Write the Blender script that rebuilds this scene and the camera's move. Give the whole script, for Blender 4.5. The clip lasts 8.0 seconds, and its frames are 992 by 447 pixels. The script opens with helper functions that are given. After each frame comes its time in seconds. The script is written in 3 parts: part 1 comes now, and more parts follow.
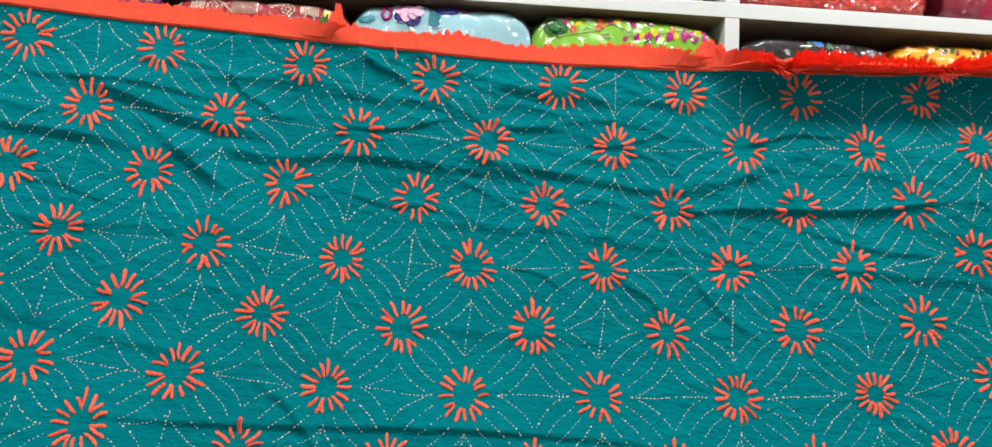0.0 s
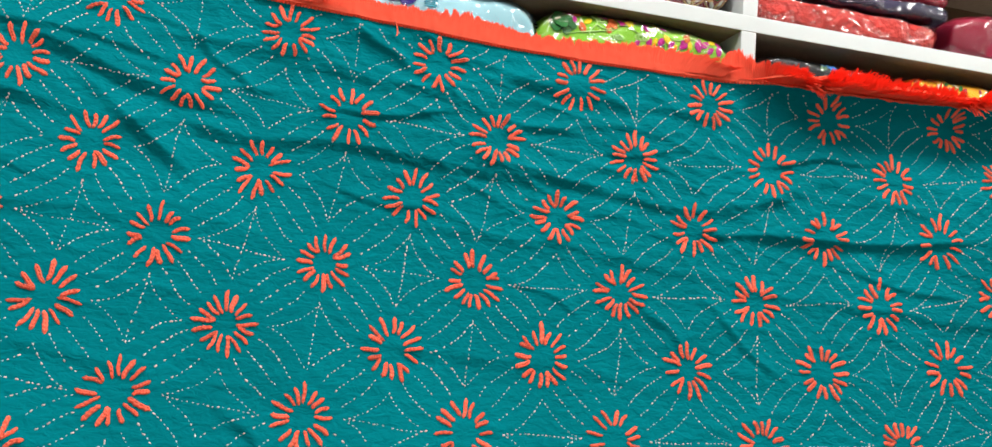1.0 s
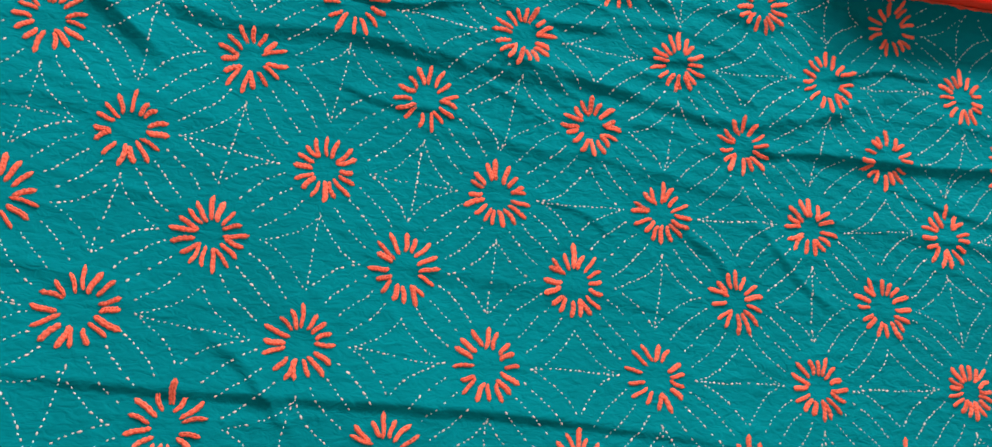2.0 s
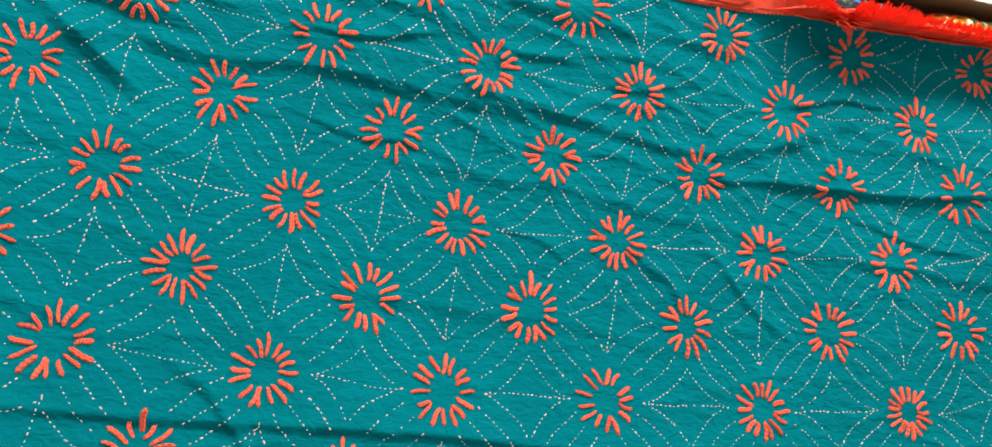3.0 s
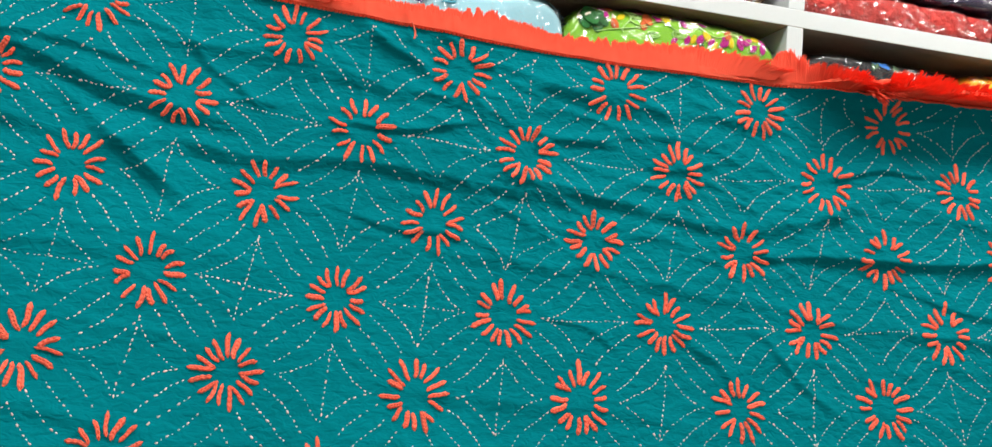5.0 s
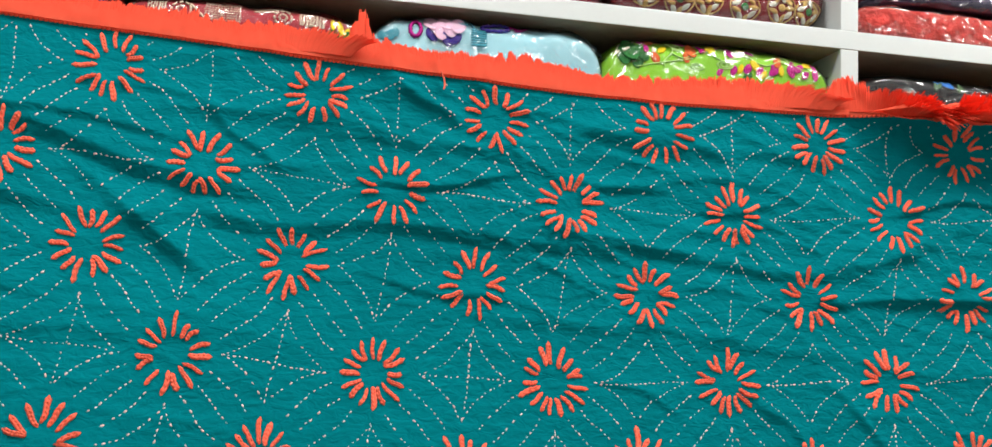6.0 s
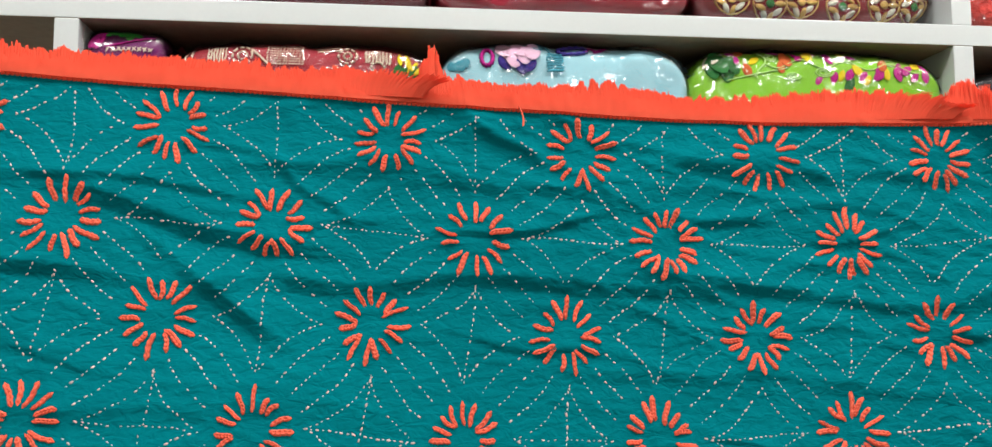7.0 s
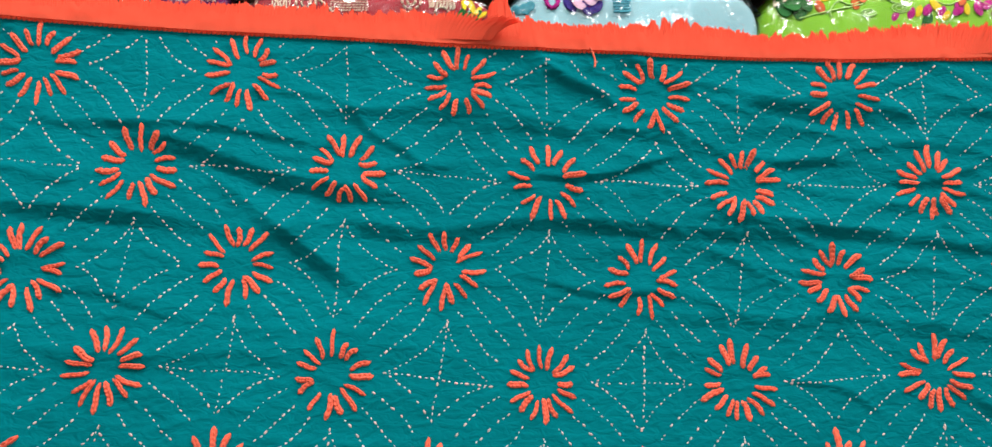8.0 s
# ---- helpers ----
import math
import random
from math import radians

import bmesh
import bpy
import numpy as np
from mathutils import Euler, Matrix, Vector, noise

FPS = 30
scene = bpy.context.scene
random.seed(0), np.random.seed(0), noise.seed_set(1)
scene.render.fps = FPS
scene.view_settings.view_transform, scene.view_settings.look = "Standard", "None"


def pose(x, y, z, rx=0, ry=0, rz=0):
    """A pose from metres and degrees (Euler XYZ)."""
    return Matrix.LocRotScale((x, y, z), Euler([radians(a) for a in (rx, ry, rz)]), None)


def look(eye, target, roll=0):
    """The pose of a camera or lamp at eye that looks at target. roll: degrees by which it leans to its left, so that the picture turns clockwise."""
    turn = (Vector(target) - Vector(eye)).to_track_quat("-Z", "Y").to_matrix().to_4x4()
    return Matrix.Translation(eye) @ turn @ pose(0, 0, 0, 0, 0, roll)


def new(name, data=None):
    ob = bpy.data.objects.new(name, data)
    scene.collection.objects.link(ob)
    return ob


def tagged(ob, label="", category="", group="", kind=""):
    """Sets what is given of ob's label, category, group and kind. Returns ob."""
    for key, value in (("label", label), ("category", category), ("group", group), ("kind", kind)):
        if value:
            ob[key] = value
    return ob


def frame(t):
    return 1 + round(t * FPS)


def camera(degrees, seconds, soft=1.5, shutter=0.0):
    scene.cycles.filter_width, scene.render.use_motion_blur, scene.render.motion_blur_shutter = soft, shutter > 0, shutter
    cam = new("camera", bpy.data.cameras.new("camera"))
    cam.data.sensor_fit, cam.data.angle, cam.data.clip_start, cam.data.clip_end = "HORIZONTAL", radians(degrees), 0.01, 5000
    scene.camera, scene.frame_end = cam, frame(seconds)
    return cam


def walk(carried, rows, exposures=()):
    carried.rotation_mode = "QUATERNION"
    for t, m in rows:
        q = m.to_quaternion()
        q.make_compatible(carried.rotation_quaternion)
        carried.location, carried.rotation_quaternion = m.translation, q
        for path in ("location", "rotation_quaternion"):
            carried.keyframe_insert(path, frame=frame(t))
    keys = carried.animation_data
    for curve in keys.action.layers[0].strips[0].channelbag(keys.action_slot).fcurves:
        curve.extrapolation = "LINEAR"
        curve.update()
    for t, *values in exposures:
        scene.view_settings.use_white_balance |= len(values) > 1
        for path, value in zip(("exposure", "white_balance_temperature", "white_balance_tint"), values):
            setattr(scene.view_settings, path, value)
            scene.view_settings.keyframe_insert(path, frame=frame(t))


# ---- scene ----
cam = camera(58.0, 8.0, soft=1.4)
PATH = [
    (0, (0.062, 0.022, 1.395), (0.252, 2.009, 1.525), 2.1),
    (0.5, (-0.047, 0.124, 1.399), (0.229, 2.102, 1.507), 9.7),
    (1, (-0.061, 0.201, 1.373), (0.387, 2.138, 1.589), 5.1),
    (1.5, (-0.096, 0.316, 1.342), (0.417, 2.24, 1.535), 4.9),
    (1.7, (-0.082, 0.339, 1.324), (0.413, 2.269, 1.497), 5.6),
    (2.8, (-0.055, 0.31, 1.38), (0.457, 2.243, 1.441), 6.6),
    (3, (-0.049, 0.29, 1.404), (0.46, 2.224, 1.439), 6.9),
    (3.5, (-0.054, 0.281, 1.396), (0.453, 2.212, 1.519), 5.9),
    (4, (-0.054, 0.255, 1.419), (0.44, 2.188, 1.558), 6.2),
    (4.5, (-0.076, 0.287, 1.411), (0.41, 2.219, 1.586), 5.5),
    (5.8, (-0.079, 0.339, 1.474), (0.326, 2.293, 1.607), 3.0),
    (6, (-0.07, 0.363, 1.471), (0.306, 2.317, 1.676), 2.4),
    (6.5, (-0.08, 0.424, 1.517), (0.276, 2.386, 1.674), 1.2),
    (7, (-0.078, 0.422, 1.524), (0.147, 2.401, 1.71), -0.2),
    (7.5, (-0.089, 0.422, 1.521), (0.097, 2.407, 1.682), -0.4),
    (8, (-0.108, 0.433, 1.513), (0.035, 2.425, 1.606), -0.8),
]
EXPOSURES = ((0, -0.06), (1.5, 0.08), (3, 0.13), (4.5, 0.06), (6, -0.08), (7, -0.15), (8, -0.07))
walk(cam, [(t, look(eye, target, roll)) for t, eye, target, roll in PATH], EXPOSURES)

# ---- light ----
ROOM = (-2.2, 2.6, -2.4, 1.75, 2.75)  # x0, x1, y0, y1, ceiling height
world = bpy.data.worlds.new("world")
world.use_nodes = True
world.node_tree.nodes["Background"].inputs[0].default_value = (0.9, 0.95, 1.0, 1)
world.node_tree.nodes["Background"].inputs[1].default_value = 0.02
scene.world = world
PANELS = [(-0.55, 0.62), (0.8, 0.62), (2.15, 0.62), (0.3, -1.2)]
for px, py in PANELS:
    lamp = bpy.data.lights.new("panel_light", "AREA")
    lamp.shape, lamp.size, lamp.energy, lamp.color = "SQUARE", 0.42, 17.5, (1.0, 0.98, 0.95)
    new("panel_light", lamp).matrix_world = pose(px, py, ROOM[4] - 0.045)


# ---- materials ----
def shader(name, base=(0.8, 0.8, 0.8), rough=0.6, metal=0.0, vary=0.12, scale=6.0, bump=0.15, grain=250.0, depth=0.001, sheen=0.0, island=0.0, rnd=0.0, gloss=0.25):
    """Two scales of variation on one base colour, with a fine relief."""
    m = bpy.data.materials.new(name)
    m.use_nodes = True
    t = m.node_tree
    N, L = t.nodes, t.links
    b = N["Principled BSDF"]
    b.inputs["Roughness"].default_value, b.inputs["Metallic"].default_value = rough, metal
    b.inputs["Specular IOR Level"].default_value = gloss
    if sheen:
        b.inputs["Sheen Weight"].default_value = sheen
    co = N.new("ShaderNodeTexCoord")
    n1, n2 = N.new("ShaderNodeTexNoise"), N.new("ShaderNodeTexNoise")
    n1.inputs["Scale"].default_value, n1.inputs["Detail"].default_value = scale, 4
    n2.inputs["Scale"].default_value, n2.inputs["Detail"].default_value = grain, 2
    L.new(co.outputs["Object"], n1.inputs["Vector"])
    L.new(co.outputs["Object"], n2.inputs["Vector"])
    add = N.new("ShaderNodeMath")
    add.operation = "MULTIPLY_ADD"
    L.new(n2.outputs["Fac"], add.inputs[0])
    add.inputs[1].default_value = 0.5
    L.new(n1.outputs["Fac"], add.inputs[2])
    last = add.outputs[0]
    if island or rnd:
        src = N.new("ShaderNodeNewGeometry").outputs["Random Per Island"] if island else N.new("ShaderNodeObjectInfo").outputs["Random"]
        a2 = N.new("ShaderNodeMath")
        a2.operation = "MULTIPLY_ADD"
        L.new(src, a2.inputs[0])
        a2.inputs[1].default_value = island or rnd
        L.new(last, a2.inputs[2])
        last = a2.outputs[0]
    ramp = N.new("ShaderNodeMapRange")
    ramp.inputs[1].default_value, ramp.inputs[2].default_value = 0.35, 1.15 + (island or rnd)
    ramp.inputs[3].default_value, ramp.inputs[4].default_value = 1 - vary, 1 + vary
    L.new(last, ramp.inputs[0])
    mul = N.new("ShaderNodeVectorMath")
    mul.operation = "SCALE"
    mul.inputs[0].default_value = base
    L.new(ramp.outputs[0], mul.inputs["Scale"])
    L.new(mul.outputs[0], b.inputs["Base Color"])
    if bump:
        bp = N.new("ShaderNodeBump")
        bp.inputs["Strength"].default_value, bp.inputs["Distance"].default_value = bump, depth
        L.new(n2.outputs["Fac"], bp.inputs["Height"])
        L.new(bp.outputs[0], b.inputs["Normal"])
    return m


def cloth_shader():
    """Teal cotton: woven grain, soft crinkles that run across the cloth, faint uneven dye."""
    m = shader("teal_cotton", (0.0, 0.154, 0.183), 0.85, 0, 0.16, 7.0, 0.2, 1400.0, 0.0004, 0.0)
    t = m.node_tree
    N, L = t.nodes, t.links
    N["Principled BSDF"].inputs["Specular IOR Level"].default_value = 0.02
    fine = next(n for n in N if n.type == "BUMP")
    co = next(n for n in N if n.type == "TEX_COORD")
    last = None
    for sc, strength, dist, kind in (((14, 14, 26), 0.36, 0.005, 'FBM'), ((16, 16, 34), 0.55, 0.0042, 'RIDGED_MULTIFRACTAL'), ((75, 75, 150), 0.8, 0.0028, 'FBM')):
        mp = N.new("ShaderNodeMapping")
        mp.inputs["Scale"].default_value = sc
        mp.inputs["Rotation"].default_value = (0, radians(12), 0)
        L.new(co.outputs["Object"], mp.inputs["Vector"])
        nz = N.new("ShaderNodeTexNoise")
        nz.noise_type = kind
        nz.inputs["Scale"].default_value, nz.inputs["Detail"].default_value, nz.inputs["Distortion"].default_value = 1.0, 2.0, 0.6
        L.new(mp.outputs[0], nz.inputs["Vector"])
        bp = N.new("ShaderNodeBump")
        bp.inputs["Strength"].default_value, bp.inputs["Distance"].default_value = strength, dist
        L.new(nz.outputs["Fac"], bp.inputs["Height"])
        if last:
            L.new(last, bp.inputs["Normal"])
        last = bp.outputs[0]
    L.new(last, fine.inputs["Normal"])
    return m


def film_shader():
    """Thin clear wrapping film: see-through, with crumpled gloss."""
    m = bpy.data.materials.new("clear_film")
    m.use_nodes = True
    t = m.node_tree
    N, L = t.nodes, t.links
    N.remove(N["Principled BSDF"])
    tr, gl, mix, fr = N.new("ShaderNodeBsdfTransparent"), N.new("ShaderNodeBsdfGlossy"), N.new("ShaderNodeMixShader"), N.new("ShaderNodeFresnel")
    tr.inputs[0].default_value = (0.97, 0.97, 0.97, 1)
    gl.inputs["Roughness"].default_value = 0.15
    fr.inputs[0].default_value = 1.78
    co, nz, bp = N.new("ShaderNodeTexCoord"), N.new("ShaderNodeTexNoise"), N.new("ShaderNodeBump")
    nz.inputs["Scale"].default_value, nz.inputs["Detail"].default_value, nz.inputs["Distortion"].default_value = 28, 1.5, 1.2
    bp.inputs["Strength"].default_value, bp.inputs["Distance"].default_value = 1.0, 0.012
    L.new(co.outputs["Object"], nz.inputs["Vector"])
    L.new(nz.outputs["Fac"], bp.inputs["Height"])
    for n in (gl, fr):
        L.new(bp.outputs[0], n.inputs["Normal"])
    L.new(fr.outputs[0], mix.inputs[0])
    L.new(tr.outputs[0], mix.inputs[1])
    L.new(gl.outputs[0], mix.inputs[2])
    L.new(mix.outputs[0], N["Material Output"].inputs[0])
    return m


TEAL = cloth_shader()
CORAL = shader("coral_yarn", (0.90, 0.158, 0.092), 0.8, 0, 0.42, 220, 0.45, 900, 0.0009, 0.0, rnd=0.5)
STITCH = shader("coral_thread", (0.58, 0.47, 0.46), 0.7, 0, 0.35, 30, 0.0, 900, island=0.8)
LINK = shader("pale_thread", (0.62, 0.60, 0.61), 0.8, 0, 0.2, 30, 0.0, 900, island=0.5)
FRINGE = shader("coral_fringe", (0.97, 0.160, 0.088), 0.75, 0, 0.10, 25, 0.0, 600, island=0.5, gloss=0.05)
soft_light = FRINGE.node_tree.nodes.new("ShaderNodeBsdfTranslucent")   # loose yarn lets light through
soft_mix = FRINGE.node_tree.nodes.new("ShaderNodeMixShader")
soft_light.inputs[0].default_value, soft_mix.inputs[0].default_value = (0.98, 0.12, 0.065, 1), 0.5
FRINGE.node_tree.links.new(FRINGE.node_tree.nodes["Principled BSDF"].outputs[0], soft_mix.inputs[1])
FRINGE.node_tree.links.new(soft_light.outputs[0], soft_mix.inputs[2])
FRINGE.node_tree.links.new(soft_mix.outputs[0], FRINGE.node_tree.nodes["Material Output"].inputs[0])
BRAID = shader("coral_braid", (0.80, 0.10, 0.05), 0.75, 0, 0.25, 40, 0.5, 900)
WHITE = shader("white_laminate", (0.62, 0.66, 0.655), 0.35, 0, 0.04, 3, 0.03, 300, gloss=0.5)
BACKBOARD = shader("brown_board", (0.12, 0.08, 0.045), 0.6, 0, 0.25, 5, 0.1, 120, gloss=0.1)
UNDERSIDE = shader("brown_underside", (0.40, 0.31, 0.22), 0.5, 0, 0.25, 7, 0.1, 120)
PAINT = shader("cream_paint", (0.72, 0.70, 0.66), 0.8, 0, 0.06, 2, 0.1, 150)
TILE = shader("floor_stone", (0.45, 0.42, 0.38), 0.35, 0, 0.15, 3, 0.05, 80)
FILM = film_shader()
PANEL = bpy.data.materials.new("lit_diffuser")
PANEL.use_nodes = True
PANEL.node_tree.nodes["Principled BSDF"].inputs["Emission Color"].default_value = (1, 0.98, 0.95, 1)
PANEL.node_tree.nodes["Principled BSDF"].inputs["Emission Strength"].default_value = 4.0


# ---- building helpers ----
def mesh_of(name, verts, faces, mat, smooth=True):
    me = bpy.data.meshes.new(name)
    me.from_pydata([tuple(v) for v in verts], [], [tuple(int(i) for i in f) for f in faces])
    me.materials.append(mat)
    if smooth:
        me.polygons.foreach_set("use_smooth", [True] * len(me.polygons))
    me.update()
    return me


def child(name, me, parent, label=""):
    ob = new(name, me)
    ob.parent = parent
    return tagged(ob, label) if label else ob


def box_bm(bm, x0, x1, y0, y1, z0, z1, bevel=0.0):
    made = bmesh.ops.create_cube(bm, size=1.0, matrix=Matrix.LocRotScale(((x0 + x1) / 2, (y0 + y1) / 2, (z0 + z1) / 2), None, (x1 - x0, y1 - y0, z1 - z0)))
    if bevel:
        edges = {e for v in made["verts"] for e in v.link_edges}
        bmesh.ops.bevel(bm, geom=list(edges), offset=bevel, segments=2, affect="EDGES", profile=0.6)


def box(name, x0, x1, y0, y1, z0, z1, mat, parent=None, bevel=0.0, label=""):
    bm = bmesh.new()
    box_bm(bm, x0, x1, y0, y1, z0, z1, bevel)
    me = bpy.data.meshes.new(name)
    bm.to_mesh(me)
    bm.free()
    me.materials.append(mat)
    ob = new(name, me)
    ob.parent = parent
    return tagged(ob, label) if label else ob


def many(template_v, template_f, mats):
    """Copies of one small template under many 4x4 matrices, as arrays of vertices and faces."""
    tv = np.c_[np.array(template_v), np.ones(len(template_v))]
    mats = np.array(mats)
    verts = np.einsum("nij,vj->nvi", mats, tv)[:, :, :3].reshape(-1, 3)
    k = len(template_v)
    faces = []
    for n in range(len(mats)):
        faces += [[i + n * k for i in f] for f in template_f]
    return verts, faces


def spindle(rings, sides, profile, flat=1.0):
    """A closed body of rings along x, from -0.5 to 0.5, with the given radius along it."""
    v, f = [(-0.5, 0, 0)], []
    for i in range(rings):
        a = (i + 0.5) / rings
        for j in range(sides):
            w = 2 * math.pi * j / sides
            v.append((a - 0.5, profile(a, w) * math.cos(w), flat * profile(a, w) * math.sin(w)))
    v.append((0.5, 0, 0))
    for j in range(sides):
        k = (j + 1) % sides
        f.append((0, 1 + k, 1 + j))
        for i in range(rings - 1):
            a, b = 1 + i * sides, 1 + (i + 1) * sides
            f.append((a + j, a + k, b + k, b + j))
        f.append((len(v) - 1, 1 + (rings - 1) * sides + j, 1 + (rings - 1) * sides + k))
    return v, f


# ---- room ----
x0, x1, y0, y1, zc = ROOM
tagged(box("floor", x0 - 0.12, x1 + 0.12, y0 - 0.12, y1 + 0.12, -0.1, 0, TILE), "beige stone-tiled shop floor", "floor", kind="structure")
tagged(box("ceiling", x0 - 0.12, x1 + 0.12, y0 - 0.12, y1 + 0.12, zc, zc + 0.1, PAINT), "plain painted shop ceiling", "ceiling", kind="structure")
for nm, a in (("wall_north", (x0 - 0.12, x1 + 0.12, y1, y1 + 0.12)), ("wall_south", (x0 - 0.12, x1 + 0.12, y0 - 0.12, y0)), ("wall_west", (x0 - 0.12, x0, y0, y1)), ("wall_east", (x1, x1 + 0.12, y0, y1))):
    tagged(box(nm, *a, 0, zc, PAINT), "plain cream painted shop wall", "wall", kind="structure")
for px, py in PANELS:
    lamp_root = tagged(new("ceiling_light"), "square white flat ceiling light, switched on", "ceiling light", "ceiling lights")
    lamp_root.location = (px, py, zc)
    box("frame", -0.3, 0.3, -0.3, 0.3, -0.03, 0, WHITE, lamp_root, 0.004)
    box("diffuser", -0.27, 0.27, -0.27, 0.27, -0.036, -0.0302, PANEL, lamp_root)

# ---- shelving ----
FRONT, BACK, THICK = 1.2988, 1.66, 0.0228
BOARD, PITCH = 1.802, 0.26
POSTS = (-1.3235, -0.4035, 0.5165, 1.4365)
shelf_unit = tagged(new("shelf_unit"), "white laminate shelving with open compartments along the wall", "shelving")
shelf_unit.location = (0, 0, 0)
LEVELS = [BOARD + PITCH * k for k in range(-6, 4)]
for z in LEVELS:
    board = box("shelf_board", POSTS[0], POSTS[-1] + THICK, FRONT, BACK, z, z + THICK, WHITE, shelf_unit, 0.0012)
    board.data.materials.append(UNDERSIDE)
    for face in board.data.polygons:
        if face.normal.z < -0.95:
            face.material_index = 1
for z in LEVELS[:-1]:
    for px in POSTS:
        box("upright", px, px + THICK, FRONT + 0.0005, BACK, z + THICK, z + PITCH, WHITE, shelf_unit, 0.0012)
for px in POSTS:
    box("foot", px, px + THICK, FRONT + 0.02, BACK, 0, LEVELS[0], WHITE, shelf_unit)
box("back_panel", POSTS[0], POSTS[-1] + THICK, BACK, BACK + 0.012, LEVELS[0], LEVELS[-1] + THICK, BACKBOARD, shelf_unit, label="dark brown back panel")


# ---- bedspread ----
CX0, CX1 = -0.95, 1.38


def hem_z(x):
    """Height of the cloth's upper edge: high at the far end, low where the second twist pulls it down."""
    x = np.clip(x, -0.75, 1.1)
    return 1.6925 + 0.045 * (x - 0.36) ** 2 - 0.0035 * np.exp(-((x - 0.22) / 0.14) ** 2) + 0.002 * np.exp(-((x + 0.19) / 0.1) ** 2)


# creases: ends (x, z) of the ridge, height, reach above, reach below
CREASES = [
    # the large fold and the long shelf that it runs out into
    (-0.370, 1.632, -0.110, 1.564, 0.0095, 0.034, 0.0085),
    (-0.640, 1.594, -0.262, 1.545, 0.0080, 0.042, 0.0075),
    (-0.240, 1.545, -0.030, 1.549, 0.0060, 0.030, 0.0085),
    (-0.080, 1.550, 0.260, 1.542, 0.0066, 0.030, 0.0075),
    (0.080, 1.556, 0.480, 1.520, 0.0050, 0.024, 0.0060),
    # short hard creases
    (-0.045, 1.583, 0.115, 1.602, 0.0050, 0.018, 0.0020),
    (-0.020, 1.699, 0.055, 1.645, 0.0062, 0.013, 0.0042),
    (-0.182, 1.655, -0.112, 1.592, 0.0046, 0.010, 0.0045),
    (0.500, 1.594, 0.640, 1.614, 0.0052, 0.018, 0.0020),
    (0.420, 1.523, 0.560, 1.572, 0.0060, 0.018, 0.0080),
    (0.400, 1.492, 0.800, 1.524, 0.0075, 0.032, 0.0042),
    (0.330, 1.414, 0.400, 1.350, 0.0040, 0.012, 0.0042),
    (-0.440, 1.643, -0.160, 1.616, 0.0046, 0.020, 0.0042),
    (-0.540, 1.612, -0.350, 1.588, 0.0040, 0.022, 0.0050),
    (0.090, 1.672, 0.270, 1.650, 0.0040, 0.016, 0.0060),
    # towards the foot of the view
    (-0.310, 1.236, 0.420, 1.205, 0.0060, 0.0245, 0.0050),
    (-0.110, 1.275, -0.020, 1.195, 0.0046, 0.011, 0.0050),
    # faint ones
    (-0.30, 1.670, -0.15, 1.646, 0.003, 0.012, 0.0035),
    (0.10, 1.616, 0.26, 1.596, 0.003, 0.012, 0.0035),
    (0.28, 1.578, 0.40, 1.596, 0.003, 0.012, 0.0035),
    (0.18, 1.424, 0.27, 1.386, 0.003, 0.012, 0.0035),
    (-0.05, 1.504, 0.10, 1.484, 0.003, 0.014, 0.0035),
    (0.58, 1.474, 0.78, 1.444, 0.003, 0.014, 0.0035),
    (-0.42, 1.504, -0.28, 1.474, 0.003, 0.014, 0.0035),
    (0.405, 1.425, 0.515, 1.330, 0.0037, 0.0112, 0.0045),
    (-0.60, 1.385, -0.15, 1.295, 0.0037, 0.028, 0.0101),
    (0.02, 1.479, 0.46, 1.444, 0.0028, 0.0168, 0.0067),
    (0.50, 1.439, 1.00, 1.399, 0.0037, 0.021, 0.0078),
    (-0.25, 1.646, 0.20, 1.628, 0.0037, 0.021, 0.0078),
    (0.15, 1.654, 0.48, 1.638, 0.0037, 0.0196, 0.0067),
    (-0.50, 1.459, -0.08, 1.444, 0.0028, 0.021, 0.0090),
    (0.00, 1.349, 0.40, 1.314, 0.0028, 0.0196, 0.0078),
]
WAVES = [(random.uniform(4, 60), random.uniform(-14, 14), random.uniform(0, 6.3)) for _ in range(16)]

RIDGES = [(random.uniform(24, 75), random.uniform(-22, 22), random.uniform(0, 6.3), random.uniform(0.0008, 0.0019)) for _ in range(9)]
RIDGES += [(random.uniform(-30, 30), random.uniform(25, 60), random.uniform(0, 6.3), random.uniform(0.0006, 0.0013)) for _ in range(4)]


def step(a, b, v):
    q = np.clip((v - a) / (b - a), 0, 1)
    return q * q * (3 - 2 * q)


